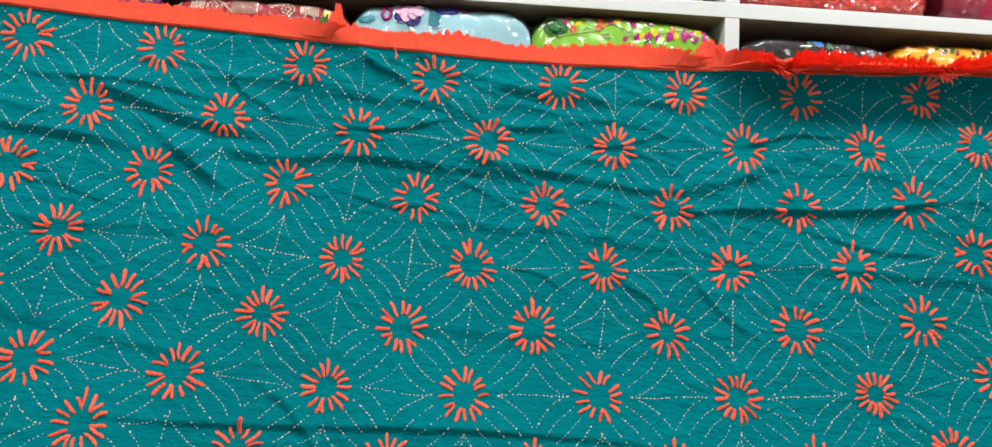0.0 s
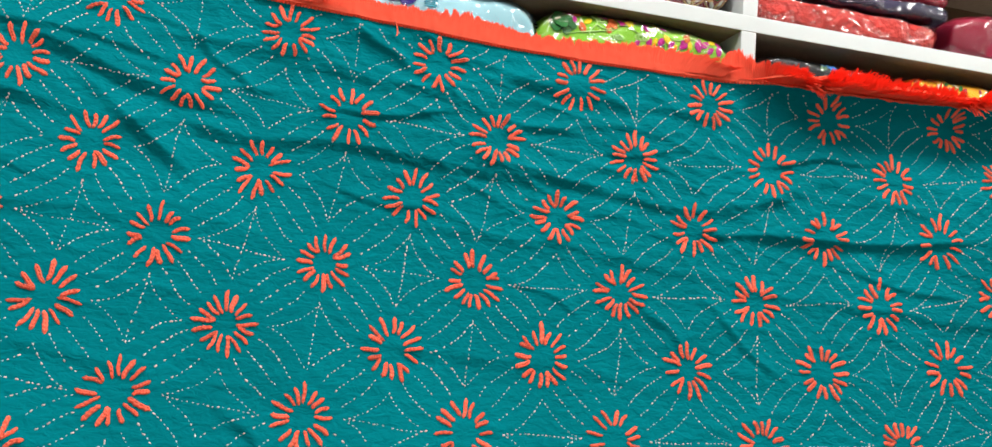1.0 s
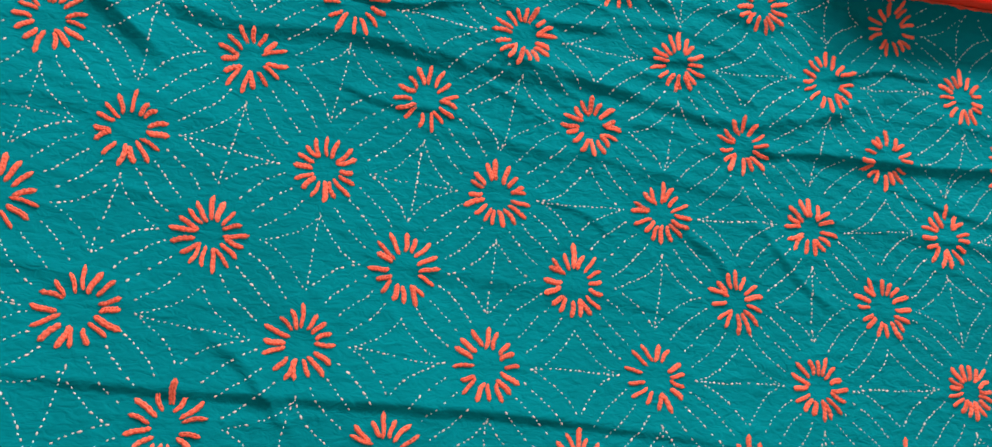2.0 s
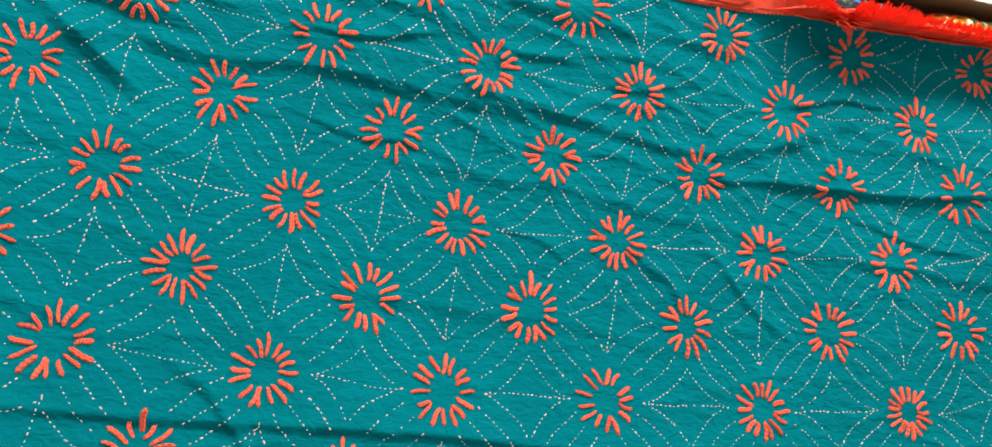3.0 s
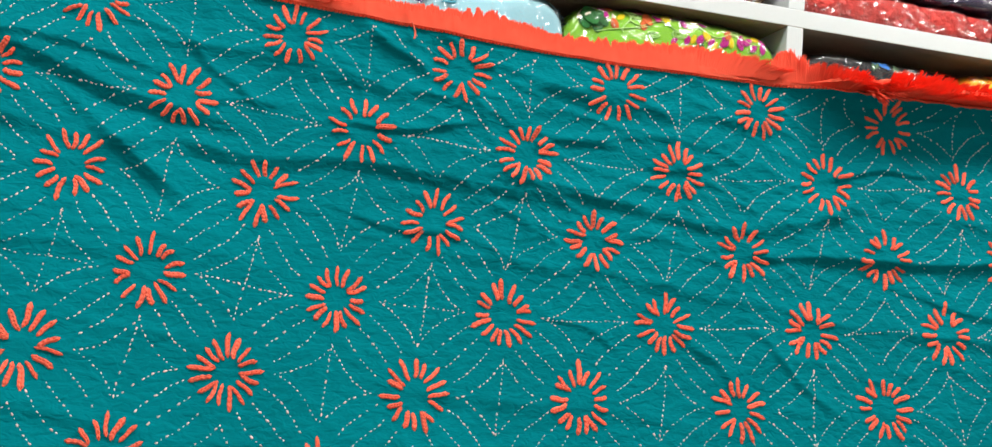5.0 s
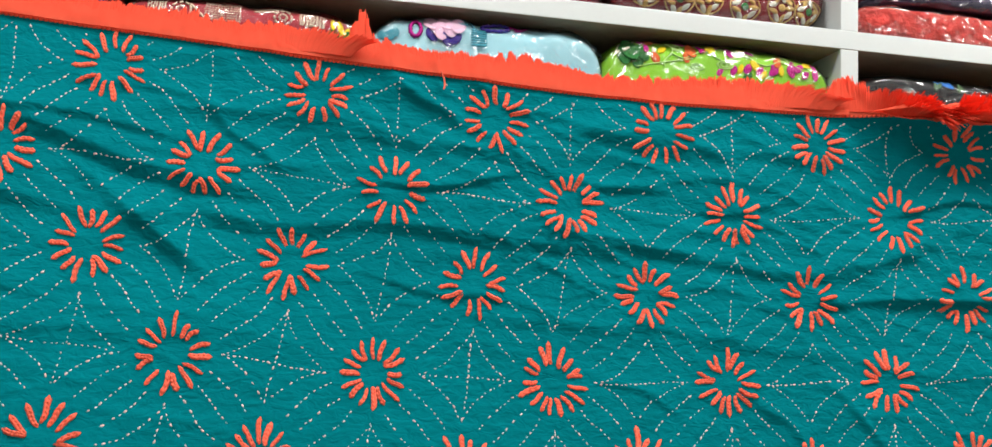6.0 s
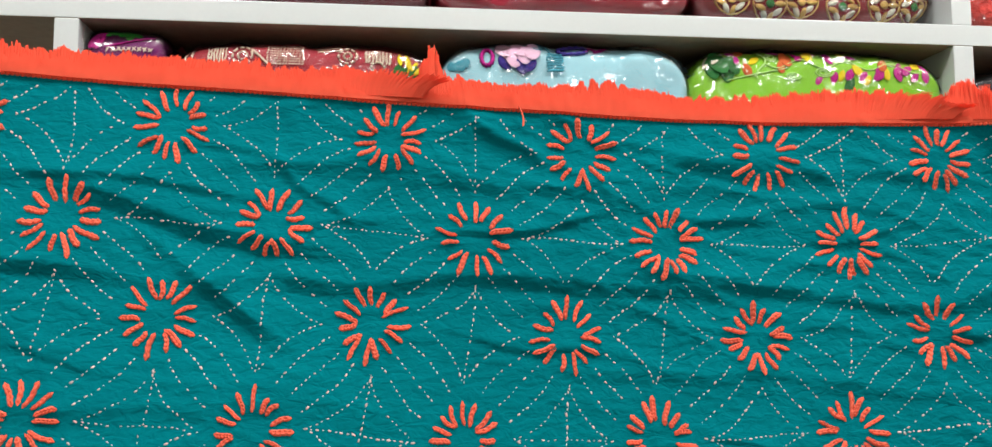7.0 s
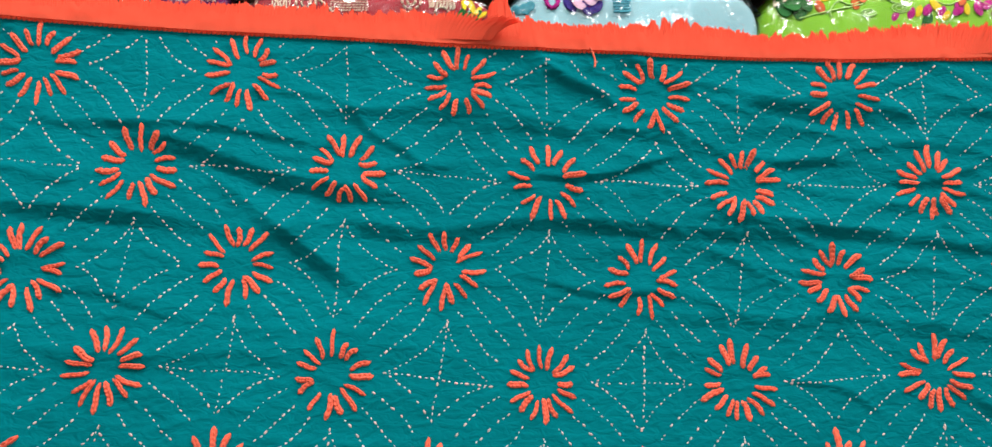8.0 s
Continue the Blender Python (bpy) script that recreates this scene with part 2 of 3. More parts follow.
def cloth_y(x, z):
    """The hanging cloth as a depth over (x, z): a slope that rounds into a plumb fall, creases, ripples, and a hem that curls forward."""
    x, z = np.asarray(x, float), np.asarray(z, float)
    q = (1.452 - np.clip(z, 1.13, 1.75)) / 0.0815
    y = 1.164 - 0.0202 * q - 0.0026 * q * q - 0.050 * np.clip(x - 0.226, -0.9, 0.9) * np.where(x > 0.226, step(1.68, 1.58, z), 0.9)
    y = y - 0.10 * (1 - np.exp(-np.maximum(1.13 - z, 0) / 0.2))
    u, v = np.clip(x - 0.2, -0.65, 0.65), np.clip(z - 1.45, -0.28, 0.25)
    y = y + 0.0035 + 0.0626 * u - 0.0302 * v - 0.0535 * u * u - 0.1596 * u * v - 0.0096 * v * v
    for ax, az, bx, bz, h, up, down in CREASES:
        dx, dz = bx - ax, bz - az
        ln = math.hypot(dx, dz)
        t = ((x - ax) * dx + (z - az) * dz) / ln ** 2
        d = (-(x - ax) * dz + (z - az) * dx) / ln
        d = d + 0.004 * np.sin(t * 7 + ax * 40)
        win = step(-0.12, 0.3, t) * step(1.12, 0.7, t)
        y = y - h * win * np.where(d > 0, np.exp(-np.abs(d) / up), np.maximum(0, 1 - np.abs(d) / (1.6 * down)))
    # the large fold: a facet that widens from a point, with a hard lower edge
    ax, az, dx, dz = -0.298, 1.600, 0.106, -0.083
    t = ((x - ax) * dx + (z - az) * dz) / (dx * dx + dz * dz)
    d = (-(x - ax) * dz + (z - az) * dx) / math.hypot(dx, dz)
    h = 0.0120 * np.clip(t, 0, 1) * step(1.50, 0.80, t)
    y = y - h * np.where(d > 0, np.clip(1 - d / (0.036 * np.clip(t, 0.1, 1)), 0, 1), np.clip(1 + d / 0.0120, 0, 1))
    for kz, kx, ph in WAVES:
        y = y + 0.0006 * np.sin(kz * z + kx * x + ph + 0.8 * np.sin(9 * x + ph)) * min(1.0, 14 / kz)
    for kz, kx, ph, amp in RIDGES:
        a = kz * z + kx * x + ph + 1.3 * np.sin(7 * x + ph) + 0.7 * np.sin(19 * x + 11 * z + 2 * ph)
        mask = np.clip(0.4 + np.sin(6.1 * x + 9 * z + 3 * ph) + 0.5 * np.sin(13 * x - 17 * z + ph), 0, 1.2)
        y = y - amp * (0.45 + 0.55 * step(1.42, 1.54, z)) * mask * (1 - np.abs(np.sin(a))) ** 3
    near = hem_z(x) - z
    y = y - 0.027 * step(0.43, 0.54, x) * np.exp(-np.maximum(near, 0) / 0.010)
    return y


def frames_on_cloth(x, z, ang, lift, size):
    """4x4 matrices, for arrays of places: x axis along ang in the cloth, z axis out of it, scaled by size."""
    x, z, ang, lift, size = (np.asarray(v, float) for v in (x, z, ang, lift, size))
    e, n = 0.002, len(x)
    y = cloth_y(x, z)
    zero = np.zeros(n)
    tx = np.stack([np.full(n, 2 * e), cloth_y(x + e, z) - cloth_y(x - e, z), zero], -1)
    tz = np.stack([zero, cloth_y(x, z + e) - cloth_y(x, z - e), np.full(n, 2 * e)], -1)
    tx /= np.linalg.norm(tx, axis=1)[:, None]
    out = np.cross(tx, tz)
    out /= np.linalg.norm(out, axis=1)[:, None]
    up = np.cross(out, tx)
    a = tx * np.cos(ang)[:, None] + up * np.sin(ang)[:, None]
    b = np.cross(out, a)
    m = np.zeros((n, 4, 4))
    m[:, 3, 3] = 1
    for k, v in enumerate((a, b, out)):
        m[:, :3, k] = v * size[:, k:k + 1]
    m[:, :3, 3] = np.stack([x, y, z], -1) + out * lift[:, None]
    return m


bedspread = tagged(new("bedspread"), "teal cotton bedspread with coral embroidered flowers and fringe, hung up creased", "bedspread")
bedspread.location = (0, 0, 0)

xs = np.concatenate([np.arange(CX0, -0.52, 0.012), np.arange(-0.52, 0.94, 0.0027), np.arange(0.94, CX1, 0.012)])
us = np.concatenate([np.arange(0, 0.60, 0.0024), np.linspace(0.60, 1.0, 60)])
GX, GU = np.meshgrid(xs, us)
HZ = hem_z(GX) + 0.004
GZ = np.where(GU < 0.60, HZ - GU, (HZ - 0.60) * (1 - (GU - 0.60) / 0.40) + 0.012)
GY = cloth_y(GX, GZ)
verts = np.stack([GX, GY, GZ], -1).reshape(-1, 3)
nx, nu = len(xs), len(us)
idx = np.arange(nx * nu).reshape(nu, nx)
quads = np.stack([idx[:-1, :-1], idx[1:, :-1], idx[1:, 1:], idx[:-1, 1:]], -1).reshape(-1, 4)
fabric = child("fabric", mesh_of("fabric", verts, quads, TEAL), bedspread)
solid = fabric.modifiers.new("thickness", "SOLIDIFY")
solid.thickness, solid.offset = 0.0008, -1.0

# flower lattice: column and row give a place; the hand-drawn grid wanders a little
WANDER = {
    (15, 1): (10, 2), (4, 6): (-4, 9), (13, 1): (7, 4), (15, 5): (7, -3), (2, 2): (4, -6), (6, 2): (3, 6), (17, 3): (-6, 3), (16, 2): (-6, -2),
    (3, 3): (-6, -1), (7, 5): (5, -1), (4, 0): (-5, 2), (14, 0): (-5, -2), (8, 0): (2, -4), (11, 5): (-4, 3), (4, 2): (1, 5), (14, 2): (4, 1),
    (8, 4): (1, -4), (5, 1): (-2, 4), (15, 3): (-3, -3), (9, 3): (-3, -3), (3, 5): (-2, -3), (6, 0): (4, 0), (7, 3): (1, -4), (10, 4): (-3, 2),
}


def flower_place(c2, row):
    """Centre of the flower in half-column c2 and row (0 is the top row), as x, z."""
    s, r = c2 / 2 - 5, row - 2.5
    sc, rc = max(-4, min(4, s)), max(-3, min(4, r))
    x = 0.23162 - 0.00683 * r + 0.00092 * rc * rc + 0.16801 * s + 0.00013 * sc * rc + 0.00043 * sc * sc - 0.00005 * sc ** 3 + 0.00032 * sc * sc * rc + 0.00042 * sc * rc * rc
    z = 1.45599 - 0.0807 * r + 0.00025 * rc * rc + 0.00004 * s + 0.00235 * sc * sc + 0.00015 * sc ** 3 + 0.00027 * sc * sc * rc - 0.00032 * sc * rc * rc
    wx, wz = WANDER.get((c2, row), (0, 0))
    return x + wx / 1000, z + wz / 1000


FLOWERS = {}
for row in range(0, 20):
    for c2 in range(-2 + row % 2, 24, 2):
        x, z = flower_place(c2, row)
        if CX0 + 0.05 < x < CX1 - 0.05 and z > 0.08:
            FLOWERS[(c2, row)] = (x, z)

rng = random.Random(5)


def petal_mesh(k):
    """A chain-stitched petal: a plaited bar of slanting loops with a groove along its middle, narrower at its inner end."""
    n, m, links = 26, 9, rng.choice((4, 5, 6))
    ph, fat, bend, skew = rng.uniform(0, 1), rng.uniform(0.82, 1.15), rng.uniform(-0.09, 0.09), rng.uniform(-0.2, 0.2)
    beat = [rng.uniform(-0.25, 0.25) for _ in range(8)]
    side = [rng.uniform(0.93, 1.07) for _ in range(16)]
    v, f = [], []
    for i in range(n + 1):
        a = i / n
        end = min(1.0, 6 * a + 0.32, 5 * (1 - a) + 0.24)
        sway = bend * math.sin(3.1 * a) + 0.018 * math.sin(9 * a + 6 * ph)
        for j in range(m):
            c = -1 + 2 * j / (m - 1)
            turn = links * a + 0.6 * abs(c) + ph + skew * (c > 0)
            lobe = 0.5 + 0.5 * math.cos(6.283 * (turn + beat[int(a * 7)] * 0.3))
            wide = 0.165 * fat * end * (0.84 + 0.22 * a) * (1 + 0.12 * (lobe - 0.5)) * side[int(a * 6.99) + 8 * (c > 0)]
            high = 0.20 * end * math.sqrt(max(0.0, 1 - c * c)) * (0.52 + 0.48 * lobe) * (1 - 0.50 * math.exp(-(c / 0.22) ** 2))
            v.append((a - 0.5, wide * c + sway, high if abs(c) < 1 else -0.05))
    for i in range(n):
        f += [(i * m + j, (i + 1) * m + j, (i + 1) * m + j + 1, i * m + j + 1) for j in range(m - 1)]
    return mesh_of("petal", v, f, CORAL)


PETALS = [petal_mesh(k) for k in range(18)]
DOT_V, DOT_F = spindle(3, 5, lambda a, w: 0.30 * math.sin(math.pi * (0.12 + 0.76 * a)) ** 0.7, 0.8)
RING_V, RING_F = [], []
for k in range(24):
    w = k * math.pi / 12
    RING_V += [((1 + 0.03 * math.cos(q)) * math.cos(w), (1 + 0.03 * math.cos(q)) * math.sin(w), 0.03 * math.sin(q)) for q in (0, 2.1, 4.2)]
    RING_F += [(k * 3 + q, k * 3 + (q + 1) % 3, (k + 1) % 24 * 3 + (q + 1) % 3, (k + 1) % 24 * 3 + q) for q in range(3)]
RING = mesh_of("anchor_thread", RING_V, [f[::-1] for f in RING_F], TEAL)
rows_p, owner, rings = [], [], []
for (c2, row), (fx, fz) in FLOWERS.items():
    ro = rng.uniform(0.0300, 0.0330)
    ri = ro - rng.uniform(0.0172, 0.0195)
    ex, ez = rng.uniform(0.95, 1.04), rng.uniform(0.97, 1.07)
    count = rng.choice((14, 15, 15, 16, 16, 17))
    turn0 = math.pi / 2 + rng.uniform(-0.06, 0.06)
    whole = row < 9 and -0.75 < fx < 1.15
    if whole:
        rings.append((fx, fz, 0.0, -0.0025, (0.0045,) * 3))
    pair = 0.0
    for k in range(count):
        w = turn0 + 2 * math.pi * k / count + rng.uniform(-0.07, 0.07)
        if pair:                                    # the inner end leans on the one before
            inner, pair = w - pair, 0.0
        elif rng.random() < 0.28:
            pair = rng.uniform(0.10, 0.20)
            inner = w + pair
        else:
            inner = w + rng.uniform(-0.10, 0.10)
        a = ri + rng.uniform(-0.0022, 0.0015)
        b = ro + rng.uniform(-0.0040, 0.0035) + (0.004 if k == 0 and rng.random() < 0.6 else 0)
        p = (fx + a * ex * math.cos(inner), fz + a * ez * math.sin(inner))
        q = (fx + b * ex * math.cos(w), fz + b * ez * math.sin(w))
        rows_p.append(((p[0] + q[0]) / 2, (p[1] + q[1]) / 2, math.atan2(q[1] - p[1], q[0] - p[0]), 0.0002, (math.hypot(q[0] - p[0], q[1] - p[1]), rng.uniform(0.0126, 0.0160), 0.0150)))
        owner.append(len(rings) - 1 if whole else None)
mats_p = frames_on_cloth(*zip(*rows_p))
flowers_made = []
for m in frames_on_cloth(*zip(*rings)):
    fl = child("embroidered_flower", RING, bedspread)
    fl.matrix_local = Matrix(m.tolist())
    flowers_made.append((fl, Matrix(m.tolist()).inverted()))
for m, o in zip(mats_p, owner):
    if o is not None:
        petal = child("petal", rng.choice(PETALS), flowers_made[o][0])
        petal.matrix_local = flowers_made[o][1] @ Matrix(m.tolist())
spare = [m for m, o in zip(mats_p, owner) if o is None]
sv, sf = many([v.co[:] for v in PETALS[0].vertices], [list(p.vertices) for p in PETALS[0].polygons], spare)
tagged(child("embroidery", mesh_of("embroidery", sv, sf, CORAL), bedspread), kind="stuff")

# running stitch: lens-shaped arcs between diagonal neighbours, straight lines across and down
dots, links = [], []


def stitch_line(a, b, bow, gap=0.0047):
    """A running stitch from a to b, bowed sideways by bow times its length: coral stitches with pale ticks of thread between them."""
    ax, az = a
    bx, bz = b
    dx, dz = bx - ax, bz - az
    ln = math.hypot(dx, dz)
    n = max(3, round(ln * (1 + bow * bow * 2) / gap))
    wob, odd = rng.uniform(-0.02, 0.02), rng.randint(0, 1)
    fine = rng.uniform(0.78, 1.1)
    pts = []
    for i in range(n + 1):
        t = (i + rng.uniform(-0.14, 0.14)) / n
        off = (bow * 4 * t * (1 - t) + wob * math.sin(6.28 * t)) * ln + rng.uniform(-0.0005, 0.0005)
        pts.append((ax + dx * t - dz / ln * off, az + dz * t + dx / ln * off))
    for i in range(n):
        p, q = pts[i], pts[i + 1]
        if max(p[1], q[1]) > float(hem_z(p[0])) - 0.002 or p[1] < 0.03 or not CX0 + 0.01 < p[0] < CX1 - 0.01:
            continue
        w = math.atan2(q[1] - p[1], q[0] - p[0])
        k = rng.uniform(0.75, 1.2) * fine
        if (i + odd) % 2 == 0:
            dots.append((*p, w + rng.uniform(-0.25, 0.25), 0.0002, (0.0032 * k, 0.0029 * k, 0.0020)))
        elif rng.random() < 0.85:
            links.append((*p, w + rng.uniform(-0.2, 0.2), 0.0001, (0.0020 * k, 0.0018 * k, 0.0013)))


def tip(f, w, d=0.041):
    return (f[0] + d * math.cos(w), f[1] + d * math.sin(w))


H = math.pi / 2
for (c2, row), f in FLOWERS.items():
    if row > 12:
        continue
    for sgn in (1, -1):
        # to the neighbour below, on the right (sgn 1) or the left (sgn -1)
        g = FLOWERS.get((c2 + sgn, row + 1), flower_place(c2 + sgn, row + 1))
        side = 0 if sgn > 0 else math.pi
        stitch_line(tip(f, side), tip(g, H, 0.043), 0.088 * sgn)
        stitch_line(tip(f, -H, 0.043), tip(g, math.pi - side), -0.088 * sgn)
        d = math.atan2(g[1] - f[1], g[0] - f[0])
        stitch_line(tip(f, d, 0.036), tip(g, d + math.pi, 0.036), rng.uniform(-0.02, 0.02))
        for o in (0.42, -0.42):
            stitch_line(tip(f, d + o, 0.036), tip(g, d + math.pi - o, 0.036), 0.055 * (1 if o > 0 else -1))
    if row == 0:
        for sgn in (1, -1):
            g = flower_place(c2 + sgn, -1)
            side = 0 if sgn > 0 else math.pi
            stitch_line(tip(f, side), tip(g, -H, 0.043), -0.088 * sgn)
            stitch_line(tip(f, H, 0.043), tip(g, math.pi - side), 0.088 * sgn)
            d = math.atan2(g[1] - f[1], g[0] - f[0])
            stitch_line(tip(f, d, 0.036), tip(g, d + math.pi, 0.036), rng.uniform(-0.02, 0.02))
            for o in (0.42, -0.42):
                stitch_line(tip(f, d + o, 0.036), tip(g, d + math.pi - o, 0.036), 0.055 * (1 if o > 0 else -1))
    if row == 1:
        stitch_line(tip(f, H), (f[0] + 0.002, f[1] + 0.15), 0.0)
    if row == 2 and 4 <= c2 <= 8:
        stitch_line(tip(f, -H), tip(flower_place(c2, row + 2), H), rng.uniform(-0.02, 0.02))
    if row % 2 == 0:
        continue
    stitch_line(tip(f, 0), tip(flower_place(c2 + 2, row), math.pi), rng.uniform(-0.02, 0.02))
    stitch_line(tip(f, -H), tip(flower_place(c2, row + 2), H), rng.uniform(-0.02, 0.02))
dv, df = many(DOT_V, DOT_F, frames_on_cloth(*zip(*dots)))
tagged(child("running_stitch", mesh_of("running_stitch", dv, df, STITCH), bedspread), kind="stuff")
lv, lf = many(DOT_V, DOT_F, frames_on_cloth(*zip(*links)))
tagged(child("thread", mesh_of("thread", lv, lf, LINK), bedspread), kind="stuff")

# braid along the hem: a flat woven band with a scalloped lower edge
bx = np.arange(CX0, CX1, 0.004)
beads = frames_on_cloth(bx, hem_z(bx) + 0.0002, np.full(len(bx), 0.2), np.full(len(bx), 0.0006), np.tile((0.0040, 0.0034, 0.0034), (len(bx), 1)))
bv, bf = many(*spindle(4, 6, lambda a, w: 0.42 * math.sin(math.pi * (0.15 + 0.7 * a)) ** 0.6), beads)
tagged(child("braid", mesh_of("braid", bv, bf, BRAID), bedspread), kind="stuff")
fx_ = np.arange(CX0, CX1, 0.002)
HEM_Y = cloth_y(fx_, hem_z(fx_))
band_v, band_f = [], []
for i, x in enumerate(fx_):
    z = float(hem_z(x))
    for k, (dz, dy) in enumerate(((0.0004, -0.0008), (0.0012, -0.0016), (0.0024, -0.0017), (0.0036, -0.0015), (0.0050, -0.0010), (0.0050, 0.001), (0.0004, 0.001))):
        band_v.append((x, HEM_Y[i] + dy, z + dz))
    if i:
        a, b = (i - 1) * 7, i * 7
        band_f += [(a + k, b + k, b + (k + 1) % 7, a + (k + 1) % 7) for k in range(7)]
child("hem_band", mesh_of("hem_band", band_v, band_f, FRINGE), bedspread)

# fringe: cut yarns standing up from the hem, twisted at two places, falling forward past the second
fv, ff = [], []


def clump(x, k, seed):
    return noise.noise(Vector((x * k, seed, 0.3)))


def strand(x, layer):
    z = float(hem_z(x)) + 0.005
    y = float(np.interp(x, fx_, HEM_Y)) - 0.0016 + 0.0022 * layer
    fwd = float(step(0.455, 0.53, x))
    cell = x / 0.013 + 0.9 * clump(x, 45, 70)                        # yarns stick together in small pointed tufts
    peak = 1 - abs(2 * (cell % 1) - 1)
    ln = 0.0205 + 0.011 * clump(x, 13, 2) + 0.010 * peak * (0.45 + clump(x, 31, 77)) + rng.uniform(-0.0035, 0.0025)
    side = 0.35 * clump(x, 16, 9) + 0.30 * clump(x, 70, 19) + rng.uniform(-0.09, 0.09)
    out = 0.0
    for kx, wide, grow in KNOTS:
        d = (x - kx) / wide
        if -2.0 < d <= 0:       # yarns swept over towards the twist
            side += 1.6 * (1 + d / 2.0)
            out += 0.8 * (1 + d / 2.0)
            ln += 0.010 * (1 + d / 2.0)
        elif 0 < d < 0.8:       # the upright tuft
            side += 0.25 * (0.4 - d)
            ln += grow * (1 - abs(d - 0.35) / 0.6)
    droop = fwd * sum(math.exp(-((x - kx) / 0.018) ** 2) for kx in (0.545, 0.77, 0.99, 1.2))
    ln -= fwd * 0.004
    up = 1.80 - out * 0.7 - fwd * (0.85 + rng.uniform(-0.35, 0.45) + 0.35 * (layer == 0)) - droop * 0.95
    wdt = rng.uniform(0.0008, 0.0014)
    base = len(fv)
    px, py, pz = x, y - out * 0.006 - fwd * 0.005, z - fwd * 0.007 * (layer < 2)
    curl = fwd * rng.uniform(0.2, 0.6) + (1 - fwd) * rng.uniform(-0.06, 0.10)
    n = 4
    for i in range(n + 1):
        t = i / n
        r = wdt * (1.0 if i < n else 0.4)
        fv.extend(((px - r, py, pz), (px + r, py, pz), (px, py - r * 0.22, pz)))
        el = up - curl * t * 1.3
        sd = side * (0.5 + 0.8 * t)
        sl = ln / n
        px += sl * math.sin(sd) * 0.9
        pz += sl * math.sin(el) * math.cos(sd * 0.85)
        py -= sl * math.cos(el)
    for i in range(n):
        a, b = base + 3 * i, base + 3 * (i + 1)
        ff.extend(((a, a + 1, b + 1, b), (a + 1, a + 2, b + 2, b + 1), (a + 2, a, b, b + 2)))
    ff.append((base + 3 * n, base + 3 * n + 1, base + 3 * n + 2))


KNOTS = ((-0.056, 0.030, 0.026), (0.440, 0.045, 0.020))
for layer in (0, 1, 2, 3):
    x = CX0 + 0.001
    while x < CX1:
        strand(x, layer)
        x += rng.uniform(0.0005, 0.0010) if -0.6 < x < 1.15 else 0.003
streak = random.Random(9)
yarn_v, yarn_f, fv, ff = fv, ff, [], []
feet = [(x, y) for x, y in zip(fx_, HEM_Y) if x < 0.46]     # the matted body of the yarns, below their loose tips
for i, (x, y) in enumerate(feet):
    foot = float(hem_z(x)) + 0.0014
    cell = x / 0.013 + 0.9 * clump(x, 45, 70)
    peak = 1 - abs(2 * (cell % 1) - 1)
    high = 0.78 * (0.0205 + 0.011 * clump(x, 13, 2) + 0.010 * peak * (0.45 + clump(x, 31, 77))) + streak.uniform(-0.0022, 0.0008)
    for kx, wide, grow in KNOTS:
        d = (x - kx) / wide
        if -2.2 < d < 0.9:
            high = high * 0.45
    for q in (0.0, 0.25, 0.5, 0.75, 1.0):
        fv.append((x + 0.25 * high * q * clump(x, 16, 9), y - 0.0036 + 0.18 * high * q + 0.0007 * clump(x, 160, 11 + q) + 0.0008 * clump(x, 60, 5 + 2 * q), foot + high * q))
    if i:
        a = len(fv) - 10
        ff += [(a + q, a + 5 + q, a + 6 + q, a + 1 + q) for q in range(4)]
roll = [(x, y) for x, y in zip(fx_, HEM_Y) if x > 0.47]     # past the second twist the yarns fall forward over the edge
for i, (x, y) in enumerate(roll):
    foot = float(hem_z(x))
    fat = float(step(0.47, 0.52, x)) * (0.0088 + 0.003 * clump(x, 22, 31) + 0.0012 * clump(x, 90, 33))
    for q in range(9):
        w = math.radians(165 - 34 * q)
        lump = fat * (1 + 0.16 * clump(x, 190, 40 + q) + 0.10 * clump(x, 70, 60 + q))
        fv.append((x + 0.004 * clump(x, 40, 80) * q / 8, y - 0.0055 - lump * 1.1 * -math.cos(w) - 0.002, foot + 0.0035 + lump * math.sin(w)))
    if i:
        a = len(fv) - 18
        ff += [(a + q, a + 9 + q, a + 10 + q, a + 1 + q) for q in range(8)]
child("fringe", mesh_of("fringe", yarn_v, yarn_f, FRINGE, smooth=False), bedspread, "long coral yarn fringe with two twisted tufts")
child("fringe_body", mesh_of("fringe_body", fv, ff, FRINGE), bedspread)

loose = [(0.030 + 0.004 * math.sin(2.2 * i / 9), 0.0035 - 0.018 * i / 9) for i in range(10)]
lo_v, lo_f = [], []
for i, (lx, lz) in enumerate(loose):
    wz = float(hem_z(lx)) + lz
    wy = float(cloth_y(lx, wz)) - 0.003 - 0.002 * math.sin(i / 3)
    lo_v += [(lx - 0.0009, wy, wz), (lx + 0.0009, wy, wz), (lx, wy - 0.0016, wz)]
    if i:
        a, b = 3 * i - 3, 3 * i
        lo_f += [(a, a + 1, b + 1, b), (a + 1, a + 2, b + 2, b + 1), (a + 2, a, b, b + 2)]
child("loose_thread", mesh_of("loose_thread", lo_v, lo_f, CORAL), bedspread)


# ---- wrapped folded cloths on the shelves ----
TINT = {}


def tint(name, rgb, rough=0.7, vary=0.15, scale=18, bump=0.35, grain=500, depth=0.0008):
    if name not in TINT:
        TINT[name] = shader(name, rgb, rough, 0, vary, scale, bump, grain, depth)
    return TINT[name]


